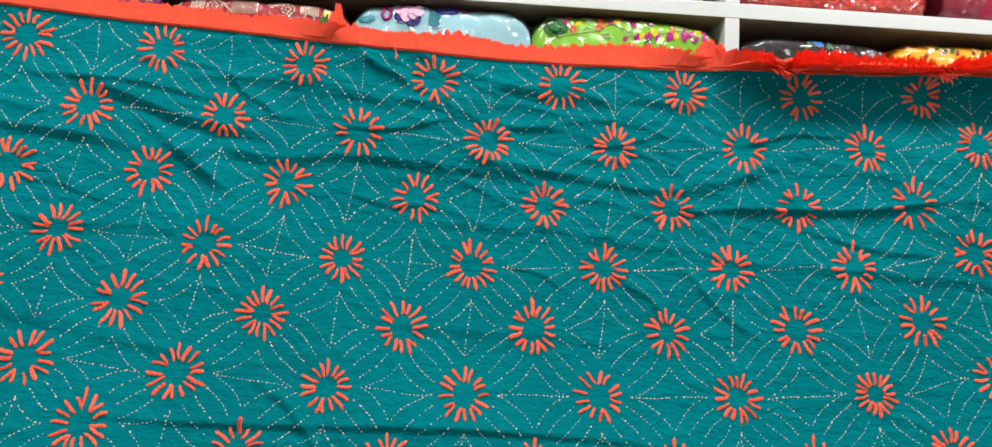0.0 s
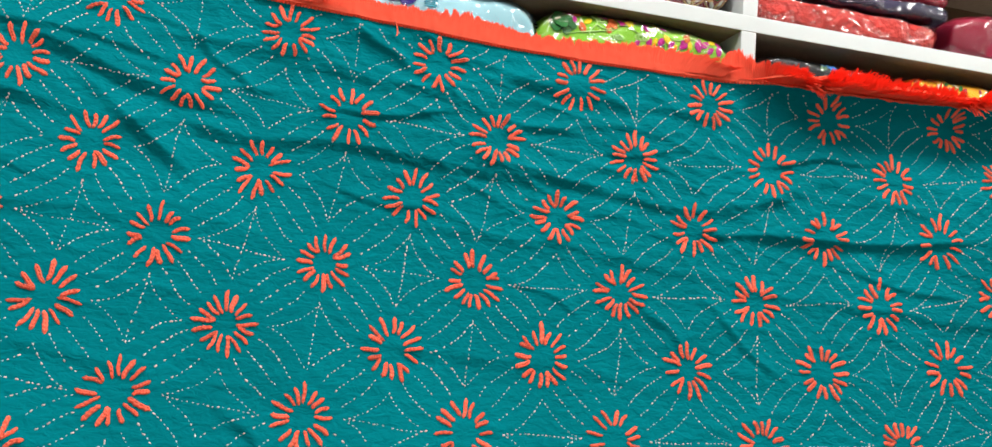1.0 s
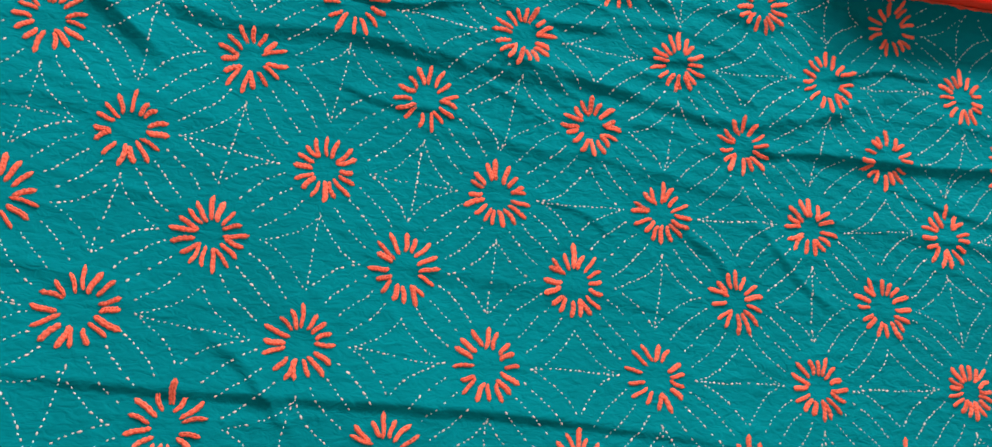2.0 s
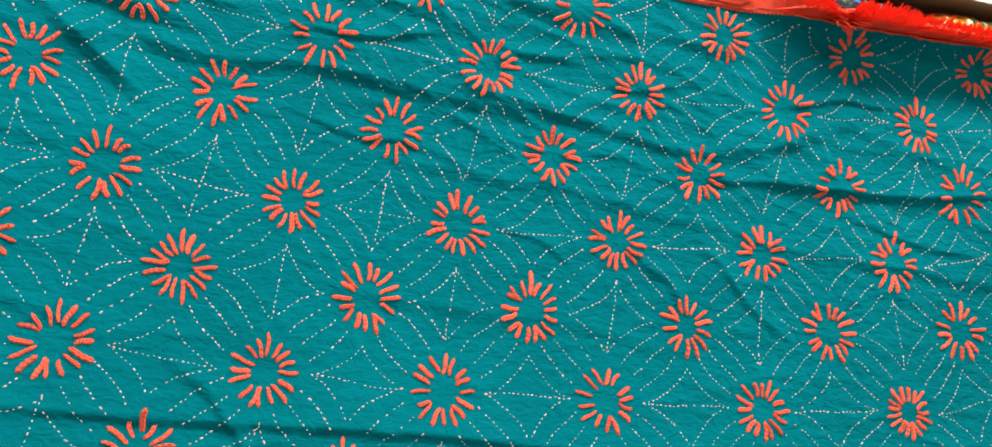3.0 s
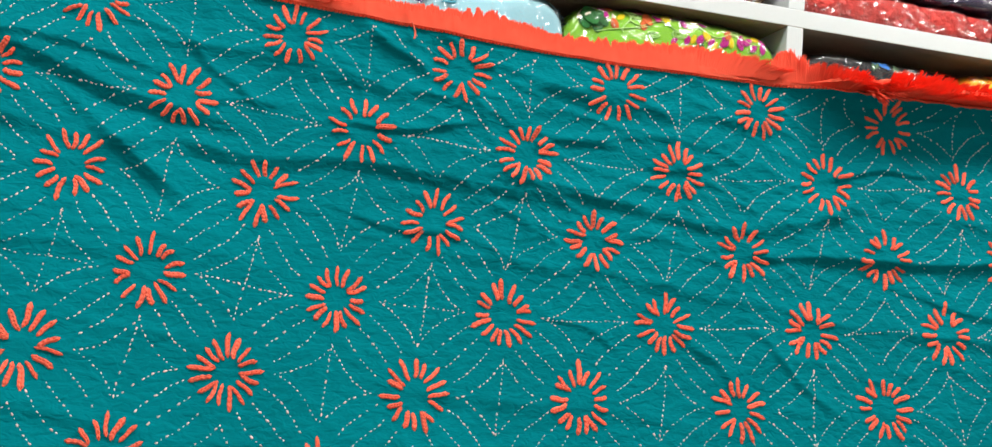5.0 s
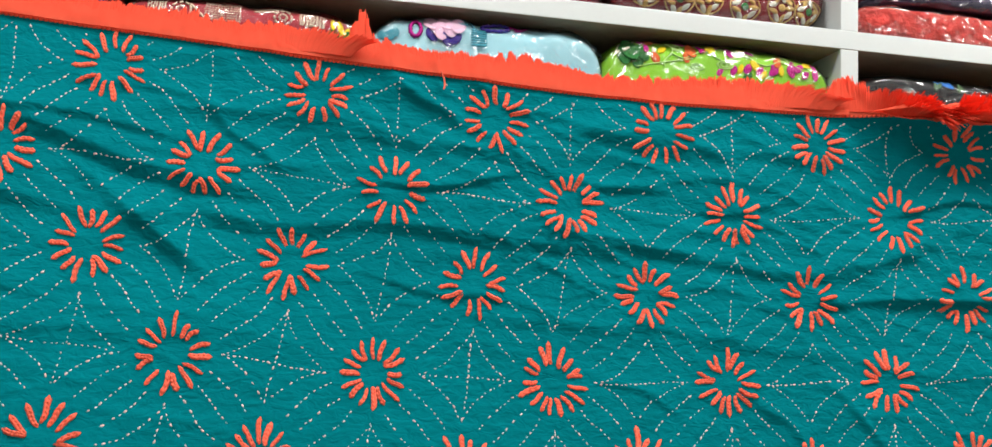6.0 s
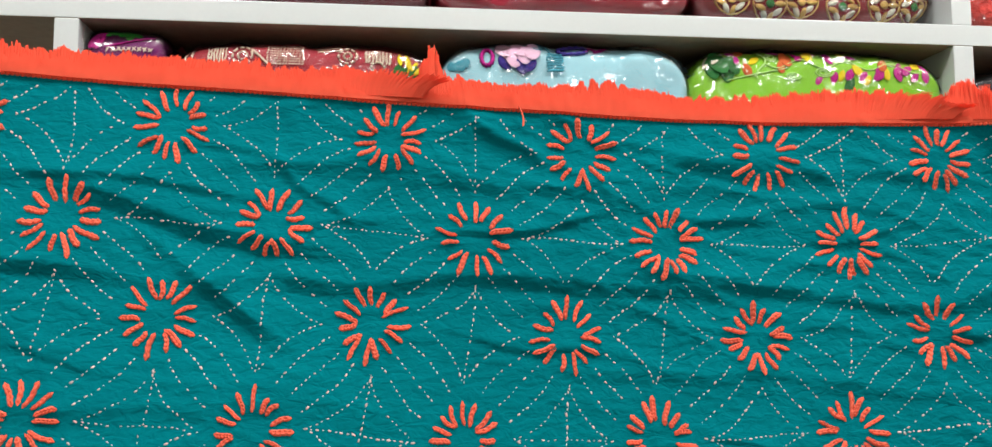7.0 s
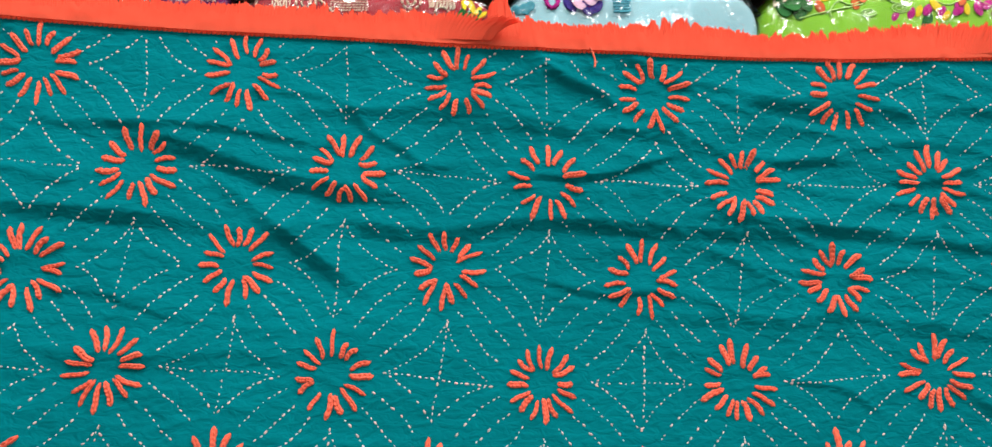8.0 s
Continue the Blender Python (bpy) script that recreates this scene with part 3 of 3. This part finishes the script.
GREEN_C = tint("lime_cotton", (0.25, 0.54, 0.03))
MAROON_C = tint("maroon_cotton", (0.36, 0.034, 0.05))
BLUE_C = tint("pale_blue_cotton", (0.36, 0.60, 0.66))
PURPLE_C = tint("plum_cotton", (0.16, 0.012, 0.12))
BLACK_C = tint("black_cotton", (0.012, 0.012, 0.014))
YELLOW_C = tint("yellow_cotton", (0.80, 0.42, 0.015))
CRIMSON_C = tint("crimson_silk", (0.30, 0.012, 0.03), 0.5)
RED_C = tint("brick_red_cotton", (0.52, 0.045, 0.035), vary=0.4, scale=60, bump=1.0, grain=110, depth=0.006)
NAVY_C = tint("dark_navy_cotton", (0.03, 0.025, 0.06))
MAG = tint("magenta_thread", (0.50, 0.012, 0.25))
YEL = tint("yellow_thread", (0.75, 0.58, 0.01))
ORA = tint("orange_thread", (0.60, 0.12, 0.03))
LEAFG = tint("dark_green_thread", (0.02, 0.15, 0.03))
BRIGHTG = tint("bright_green_thread", (0.04, 0.42, 0.05))
CREAM = tint("cream_thread", (0.75, 0.66, 0.52))
PINK = tint("pink_thread", (0.80, 0.54, 0.68))
NAVY = tint("navy_thread", (0.05, 0.03, 0.25))
TEALT = tint("teal_thread", (0.06, 0.30, 0.38))
SKY = tint("blue_thread", (0.05, 0.22, 0.60))
GOLD = shader("gold_beads", (0.62, 0.42, 0.14), 0.35, 0.6, 0.3, 80, 0.6, 700, 0.0008)
SILVER = shader("pale_beads", (0.62, 0.62, 0.52), 0.35, 0.3, 0.3, 80, 0.5, 700, 0.0008)


class Pack:
    """A folded cloth in clear film: a soft pillow between xa and xb, lying on z0, z1 high, its front at yf."""

    def __init__(self, label, xa, xb, z0, z1, cloth, yf=1.322, deep=0.27, seed=0, lean=0.0, soft=0.40):
        self.cx, self.hw, self.zc, self.hz = (xa + xb) / 2, (xb - xa) / 2, (z0 + z1) / 2, (z1 - z0) / 2
        self.yc, self.hd, self.seed, self.lean, self.soft = yf + deep / 2, deep / 2, seed, lean, soft
        self.root = tagged(new("cloth_package"), label, "cloth package", "wrapped cloths on the shelves")
        self.root.location = (self.cx, self.yc, z0)
        self.off = Matrix.Translation((-self.cx, -self.yc, -z0))
        self.body("folded_cloth", 0.0, 0.004, cloth, 56, 40)
        film = self.body("film", 0.0022, 0.0085, FILM, 72, 48)
        film.visible_shadow = False

    def at(self, u, th, grow=0.0, amp=0.0):
        e = max(0.0, 1 - abs(u) ** 5) ** self.soft
        c, s = math.cos(th), math.sin(th)
        x = self.cx + (self.hw + grow) * u
        y = self.yc - (self.hd + grow) * math.copysign(abs(c) ** 0.34, c) * (0.85 + 0.15 * e)
        z = self.zc + (self.hz + grow) * math.copysign(abs(s) ** 0.30, s) * (0.3 + 0.7 * e) + self.lean * u * (s > 0) * s
        if amp and z > self.zc - self.hz * 0.7:
            q = Vector((x * 16 + self.seed * 3, y * 16, z * 16))
            d = amp * (noise.noise(q) + 0.7 * noise.noise(q * 2.7))
            x, y, z = x, y - d * c, z + d * max(s, 0) * 0.6
        return Vector((x, y, max(z, self.zc - self.hz)))

    def body(self, name, grow, amp, mat, n, k):
        v, f = [], []
        for i in range(n + 1):
            u = -1 + 2 * i / n
            u = math.copysign(1 - (1 - abs(u)) ** 1.5, u)
            for j in range(k):
                v.append(self.at(u, 2 * math.pi * j / k, grow, amp))
        for i in range(n):
            a, b = i * k, (i + 1) * k
            f += [(a + j, b + j, b + (j + 1) % k, a + (j + 1) % k) for j in range(k)]
        f += [tuple(range(k)), tuple(n * k + j for j in reversed(range(k)))]
        v = [self.off @ p for p in v]
        return child(name, mesh_of(name, v, f, mat), self.root)

    def frame_at(self, u, v, ang=0.0):
        """Matrix on the cloth's front, u from -1 to 1 across it, v from 0 (top) to 1 (low)."""
        f = max(-0.97, 0.95 - 0.6 * v)
        th = math.asin(math.copysign(abs(f) ** 3.33, f))
        p = self.at(u, th, 0.0, 0.004)
        a = (self.at(u + 0.02, th) - self.at(u - 0.02, th)).normalized()
        b = (self.at(u, th + 0.05) - self.at(u, th - 0.05)).normalized()
        n = a.cross(b).normalized()
        b = n.cross(a)
        m = Matrix((a * math.cos(ang) + b * math.sin(ang), b * math.cos(ang) - a * math.sin(ang), n)).transposed().to_4x4()
        m.translation = p + n * 0.0006
        return self.off @ m

    def sew(self, name, u, v, ang, size, mat, me=None):
        ob = child(name, me or leaf_mesh(mat), self.root)
        ob.matrix_local = self.frame_at(u, v, ang) @ Matrix.Diagonal((*size, 1))
        return ob

    def knot(self, end):
        """The gathered end of the film: a crumpled, pleated fan that stands off the package."""
        n, k, v, f = 14, 8, [], []
        base = Vector((self.cx + end * (self.hw - 0.010), self.yc - self.hd * 0.80, self.zc + self.hz * 0.25))
        for i in range(n + 1):
            w = -0.5 + i / n
            for j in range(k):
                t = j / (k - 1)
                q = 0.007 * noise.noise(Vector((w * 9, t * 4, self.seed)))
                v.append(self.off @ (base + Vector((end * t * 0.022 + q, -0.016 * (1 if i % 2 else -1) * (0.3 + 0.5 * t) + q * 1.5, w * (0.030 + 0.040 * t) + q))))
        for i in range(n):
            f += [(i * k + j, (i + 1) * k + j, (i + 1) * k + j + 1, i * k + j + 1) for j in range(k - 1)]
        fan = child("film_end", mesh_of("film_end", v, f, FILM, smooth=False), self.root, "crumpled clear film end")
        fan.visible_shadow = False

    def leaves(self, name, spots, mat, size=(0.012, 0.0075)):
        for u, v in spots:
            k = rng.uniform(0.85, 1.25)
            self.sew(name, u, v, rng.uniform(0.6, 2.4), (size[0] * k, size[1] * k, 0.0022), mat)

    def vine(self, pts, mat, thick=0.0007, dash=False, name="stitched_line"):
        """A sewn line through points given as (u, v)."""
        me_v, me_f = [], []
        pos = [(self.frame_at(u, v).translation, self.frame_at(u, v).to_3x3() @ Vector((0, 0, 1))) for u, v in pts]
        for i, (p, n) in enumerate(pos):
            q = pos[min(i + 1, len(pos) - 1)][0] - pos[max(i - 1, 0)][0]
            q = q.normalized() if q.length > 0 else Vector((1, 0, 0))
            s = n.cross(q).normalized()
            wob = thick * (1.3 if i % 2 else 0.8)
            me_v += [p + s * wob, p + n * wob * 1.3, p - s * wob]
            if i and not (dash and i % 3 == 0):
                a, b = (i - 1) * 3, i * 3
                me_f += [(a, a + 1, b + 1, b), (a + 1, a + 2, b + 2, b + 1), (a + 2, a, b, b + 2)]
        child(name, mesh_of(name, me_v, me_f, mat), self.root)

    def ring(self, u, v, ru, rv, mat, thick=0.0009, dash=False, turns=1.0, shrink=0.0, name="stitched_ring"):
        n = int(26 * turns)
        self.vine([(u + ru * (1 - shrink * i / n) * math.cos(6.283 * turns * i / n), v + rv * (1 - shrink * i / n) * math.sin(6.283 * turns * i / n)) for i in range(n + 1)], mat, thick, dash, name)

    def hatch(self, u, v, wu, wv, n, m_, mat, ang=1.2, size=(0.0045, 0.0018), name="stitched_patch"):
        """A patch of short parallel stitches, sewn as one motif."""
        mats = []
        for i in range(n):
            for j in range(m_):
                mm = self.frame_at(u + wu * (i / max(1, n - 1) - 0.5) + rng.uniform(-0.004, 0.004), v + wv * (j / max(1, m_ - 1) - 0.5), ang + rng.uniform(-0.3, 0.3))
                mats.append(np.array(mm @ Matrix.Diagonal((size[0], size[1], 0.002, 1))))
        a, b = many(LEAF_V, LEAF_F, mats)
        child(name, mesh_of(name, a, b, mat), self.root)


LEAF_V, LEAF_F = spindle(5, 6, lambda a, w: 0.5 * math.sin(math.pi * (0.06 + 0.88 * a)) ** 0.8, 0.6)
LEAF_ME = {}


def leaf_mesh(mat):
    if mat.name not in LEAF_ME:
        LEAF_ME[mat.name] = mesh_of("leaf_motif", LEAF_V, LEAF_F, mat)
    return LEAF_ME[mat.name]


LOW = BOARD - PITCH + THICK      # top of the board under the lower row
MID = LOW + 0.112                # the lower row is two packages high
UP = BOARD + THICK

# under the visible row: one more package in each place
for (xa, xb), m, lab in (((-0.298, -0.042), MAROON_C, "maroon folded cloth in clear film, under another"), ((-0.034, 0.228), BLUE_C, "pale blue folded cloth in clear film, under another"),
                         ((0.236, 0.512), GREEN_C, "lime green folded cloth in clear film, under another"), ((0.544, 0.784), BLACK_C, "black folded cloth in clear film, under another"),
                         ((0.790, 1.05), YELLOW_C, "yellow folded cloth in clear film, under another"), ((-0.377, -0.305), PURPLE_C, "plum folded cloth in clear film, under another")):
    Pack(lab, xa, xb, LOW, MID, m, yf=1.334, seed=xa)

green = Pack("lime green cloth embroidered with leaves, in clear film", 0.231, 0.515, MID, 1.7985, GREEN_C, yf=1.307, seed=3, lean=-0.003)
green.leaves("leaf_motif", [(-0.7, 0.12), (-0.67, 0.35), (-0.36, 0.09), (-0.18, 0.28), (-0.2, 0.2), (-0.07, 0.12), (0.05, 0.14), (0.05, 0.29), (0.23, 0.2), (0.82, 0.3), (0.6, 0.49), (0.66, 0.53), (0.59, 0.67), (0.82, 0.58), (0.72, 0.72), (0.21, 0.72), (0.31, 0.78), (0.44, 0.73), (0.44, 0.66), (0.08, 0.84), (-0.04, 0.95)], MAG, (0.014, 0.0085))
green.leaves("leaf_motif", [(-0.53, 0.35), (-0.11, 0.26), (-0.12, 0.19), (0.16, 0.15), (0.14, 0.77), (0.27, 0.61), (0.5, 0.67), (0.75, 0.28), (0.34, 0.9)], YEL, (0.016, 0.009))
green.leaves("leaf_motif", [(-0.64, 0.12), (-0.32, 0.53), (-0.28, 0.3), (0.47, 0.42), (-0.59, 0.65)], ORA, (0.018, 0.012))
green.leaves("leaf_motif", [(-0.84, 0.45), (-0.80, 0.35), (-0.74, 0.62), (0.22, 0.93), (-0.7, 0.5)], LEAFG, (0.026, 0.016))
green.leaves("leaf_motif", [(-0.80, 0.2), (-0.88, 0.2), (-0.6, 0.5)], CREAM, (0.02, 0.006))
PALEG = tint("pale_green_thread", (0.55, 0.80, 0.30))
green.vine([(-0.45 + 0.02 * i, 0.45 + 0.12 * math.sin(i * 0.35)) for i in range(62)], PALEG, 0.0008)
green.ring(0.0, 0.68, 0.075, 0.15, PALEG, 0.0008, turns=2.2, shrink=0.8)
green.ring(-0.24, 0.82, 0.06, 0.12, PALEG, 0.0008, turns=1.8, shrink=0.7)
green.ring(0.53, 0.28, 0.07, 0.14, PALEG, 0.0008, turns=1.8, shrink=0.7)
green.ring(-0.40, 0.25, 0.05, 0.12, PALEG, 0.0008, turns=1.8, shrink=0.7)
green.vine([(-0.48 + 0.04 * math.sin(i * 0.2), 0.1 + 0.03 * i) for i in range(28)], PALEG)
green.vine([(-0.75 + 0.025 * i, 0.95 - 0.02 * i) for i in range(20)], PALEG)

blue = Pack("pale blue cloth with appliqued shapes, in clear film", -0.034, 0.229, MID, 1.7985, BLUE_C, yf=1.308, seed=8)
blue.ring(-0.63, 0.45, 0.045, 0.24, MAG, 0.0022)
blue.ring(0.04, 0.24, 0.115, 0.10, NAVY, 0.0022)
blue.leaves("shape_motif", [(-0.45, 0.35), (-0.38, 0.26), (-0.34, 0.44), (-0.50, 0.24), (-0.42, 0.50), (-0.28, 0.32)], PINK, (0.021, 0.016))
blue.leaves("shape_motif", [(-0.49, 0.65), (-0.51, 0.58), (-0.37, 0.76), (-0.30, 0.73)], NAVY, (0.016, 0.010))
blue.leaves("shape_motif", [(-0.89, 0.59), (-0.84, 0.62), (-0.91, 0.5), (-0.80, 0.55)], TEALT, (0.012, 0.010))
blue.hatch(-0.10, 0.60, 0.10, 0.5, 5, 7, TEALT, 0.2, (0.006, 0.003))
blue.leaves("shape_motif", [(0.12, 0.14), (0.17, 0.13), (0.22, 0.15), (0.27, 0.16)], MAG, (0.020, 0.006))
blue.ring(-0.24, 0.16, 0.05, 0.12, TEALT, 0.0011, turns=2.0, shrink=0.7)
blue.vine([(-0.17 + 0.006 * i, 0.14 + 0.035 * i) for i in range(10)], TEALT, 0.0012)

maroon = Pack("maroon cloth with cream stitched motifs, in clear film", -0.300, -0.040, MID, 1.791, MAROON_C, yf=1.307, seed=12)
maroon.hatch(-0.64, 0.40, 0.13, 0.42, 7, 6, CREAM, 1.3, (0.0050, 0.0017))
maroon.hatch(-0.13, 0.42, 0.26, 0.56, 12, 8, CREAM, 0.5, (0.0034, 0.0014))
maroon.ring(-0.45, 0.45, 0.075, 0.26, CREAM, 0.0013, dash=True)
maroon.ring(-0.45, 0.45, 0.035, 0.13, CREAM, 0.0013, dash=True)
maroon.vine([(-0.38 + 0.012 * i, 0.28 + 0.045 * i) for i in range(12)], CREAM, 0.0015)
maroon.hatch(0.20, 0.20, 0.15, 0.10, 9, 2, CREAM, 0.2, (0.007, 0.0018))
maroon.ring(0.34, 0.42, 0.07, 0.22, CREAM, 0.0013, dash=True)
maroon.ring(0.34, 0.42, 0.03, 0.10, CREAM, 0.0013, dash=True)
maroon.hatch(0.57, 0.38, 0.18, 0.34, 8, 6, CREAM, 0.9, (0.0048, 0.0016))
maroon.ring(0.57, 0.70, 0.05, 0.15, CREAM, 0.0013, dash=True)
maroon.leaves("leaf_motif", [(0.80, 0.42), (0.85, 0.5), (0.74, 0.36), (0.88, 0.62), (0.72, 0.85), (0.82, 0.85)], YEL, (0.016, 0.006))
maroon.leaves("leaf_motif", [(0.78, 0.70), (0.84, 0.74), (0.72, 0.72)], LEAFG, (0.016, 0.008))
maroon.hatch(-0.88, 0.32, 0.10, 0.5, 3, 6, CREAM, 1.0, (0.006, 0.0018))

plum = Pack("plum cloth with green leaves and white stitches, in clear film", -0.379, -0.304, MID, 1.8015, PURPLE_C, yf=1.310, seed=15, lean=-0.004, soft=0.15)
plum.leaves("leaf_motif", [(-0.18, 0.12), (0.1, 0.22), (-0.05, 0.15), (-0.35, 0.1), (-0.5, 0.15), (0.25, 0.16)], BRIGHTG, (0.016, 0.008))
plum.leaves("leaf_motif", [(-0.79, 0.38), (-0.66, 0.25), (-0.72, 0.46), (-0.6, 0.36)], MAG, (0.014, 0.009))
plum.vine([(-0.5 + 0.05 * i, 0.55 - 0.012 * i) for i in range(26)], MAG, 0.0012)
plum.hatch(0.12, 0.78, 1.1, 0.34, 9, 2, CREAM, 1.0, (0.007, 0.0018))
plum.hatch(0.2, 0.62, 0.9, 0.02, 8, 1, CREAM, 2.2, (0.006, 0.0018))

black = Pack("black cloth with a small blue flower, in clear film", 0.543, 0.786, MID, 1.787, BLACK_C, yf=1.310, seed=21)
black.leaves("flower_motif", [(0.02, 0.26), (0.08, 0.28), (0.06, 0.20), (0.00, 0.21), (-0.05, 0.24)], SKY, (0.013, 0.007))
black.leaves("leaf_motif", [(-0.05, 0.34), (-0.10, 0.40), (0.17, 0.40), (0.20, 0.36)], tint("grey_green_thread", (0.10, 0.18, 0.09)), (0.014, 0.006))

yellow = Pack("yellow cloth with small red and green flowers, in clear film", 0.789, 1.050, MID, 1.793, YELLOW_C, yf=1.310, seed=25)
yellow.leaves("flower_motif", [(-0.80, 0.12), (-0.68, 0.08), (-0.58, 0.12)], ORA, (0.022, 0.009))
yellow.leaves("leaf_motif", [(-0.45, 0.3), (-0.35, 0.42), (-0.25, 0.35), (0.1, 0.5), (0.5, 0.55)], LEAFG, (0.013, 0.006))
yellow.leaves("flower_motif", [(-0.40, 0.5), (-0.20, 0.45), (-0.6, 0.7), (0.0, 0.4), (0.2, 0.35), (0.4, 0.5)], CRIMSON_C, (0.009, 0.006))
yellow.leaves("flower_motif", [(-0.30, 0.25), (-0.55, 0.45), (0.05, 0.6)], CREAM, (0.009, 0.006))

# upper row, standing on the middle board
beaded = Pack("maroon cloth with gold beaded flowers, in clear film", 0.240, 0.505, UP, UP + 0.085, tint("wine_cotton", (0.20, 0.012, 0.018)), yf=1.312, seed=31)
for i, (u, v) in enumerate([(-0.72, 2.3), (-0.41, 2.45), (-0.14, 2.3), (0.21, 2.45), (0.56, 2.35), (0.84, 2.45)]):
    for k in range(9):
        w = k * 0.698
        beaded.sew("bead_petal", u + 0.085 * math.cos(w), v + 0.48 * math.sin(w), w, (0.013, 0.0065, 0.004), SILVER if k % 2 else GOLD)
    beaded.ring(u, v, 0.14, 0.62, GOLD, 0.0010)
    beaded.sew("bead_centre", u, v, 0, (0.010, 0.010, 0.005), LEAFG if i % 2 else GOLD)
Pack("crimson silk cloth in clear film", -0.040, 0.234, UP, UP + 0.080, CRIMSON_C, yf=1.312, seed=36)
dusk = Pack("dark red cloth with blue and yellow dashes, in clear film", -0.205, -0.046, UP, UP + 0.070, tint("dusky_red_cotton", (0.16, 0.02, 0.03)), yf=1.307, seed=39)
dusk.hatch(-0.3, 2.5, 0.6, 0.2, 6, 2, SKY, 1.4, (0.006, 0.0018))
dusk.hatch(0.1, 2.5, 0.3, 0.2, 3, 2, YEL, 1.4, (0.006, 0.0018))
Pack("plain wine-coloured cloth in clear film", -0.374, -0.211, UP, UP + 0.065, tint("wine_cotton_plain", (0.14, 0.012, 0.03)), yf=1.307, seed=41)
red = Pack("brick-red crinkled cloth in clear film", 0.545, 0.846, UP, UP + 0.046, RED_C, yf=1.312, seed=44, soft=0.25)
Pack("dark navy cloth in clear film on a red one", 0.590, 0.860, UP + 0.0465, UP + 0.072, NAVY_C, yf=1.308, seed=47, soft=0.25)
Pack("crimson cloth in clear film on a navy one", 0.620, 0.872, UP + 0.0725, UP + 0.125, CRIMSON_C, yf=1.322, seed=48, soft=0.25)
Pack("deep crimson cloth in clear film", 0.878, 1.150, UP, UP + 0.075, tint("deep_crimson_cotton", (0.28, 0.01, 0.04)), yf=1.312, seed=52)

# gathered film at the ends of the packages
blue.knot(1)
maroon.knot(-1)
green.knot(-1)
green.knot(1)
plum.knot(1)
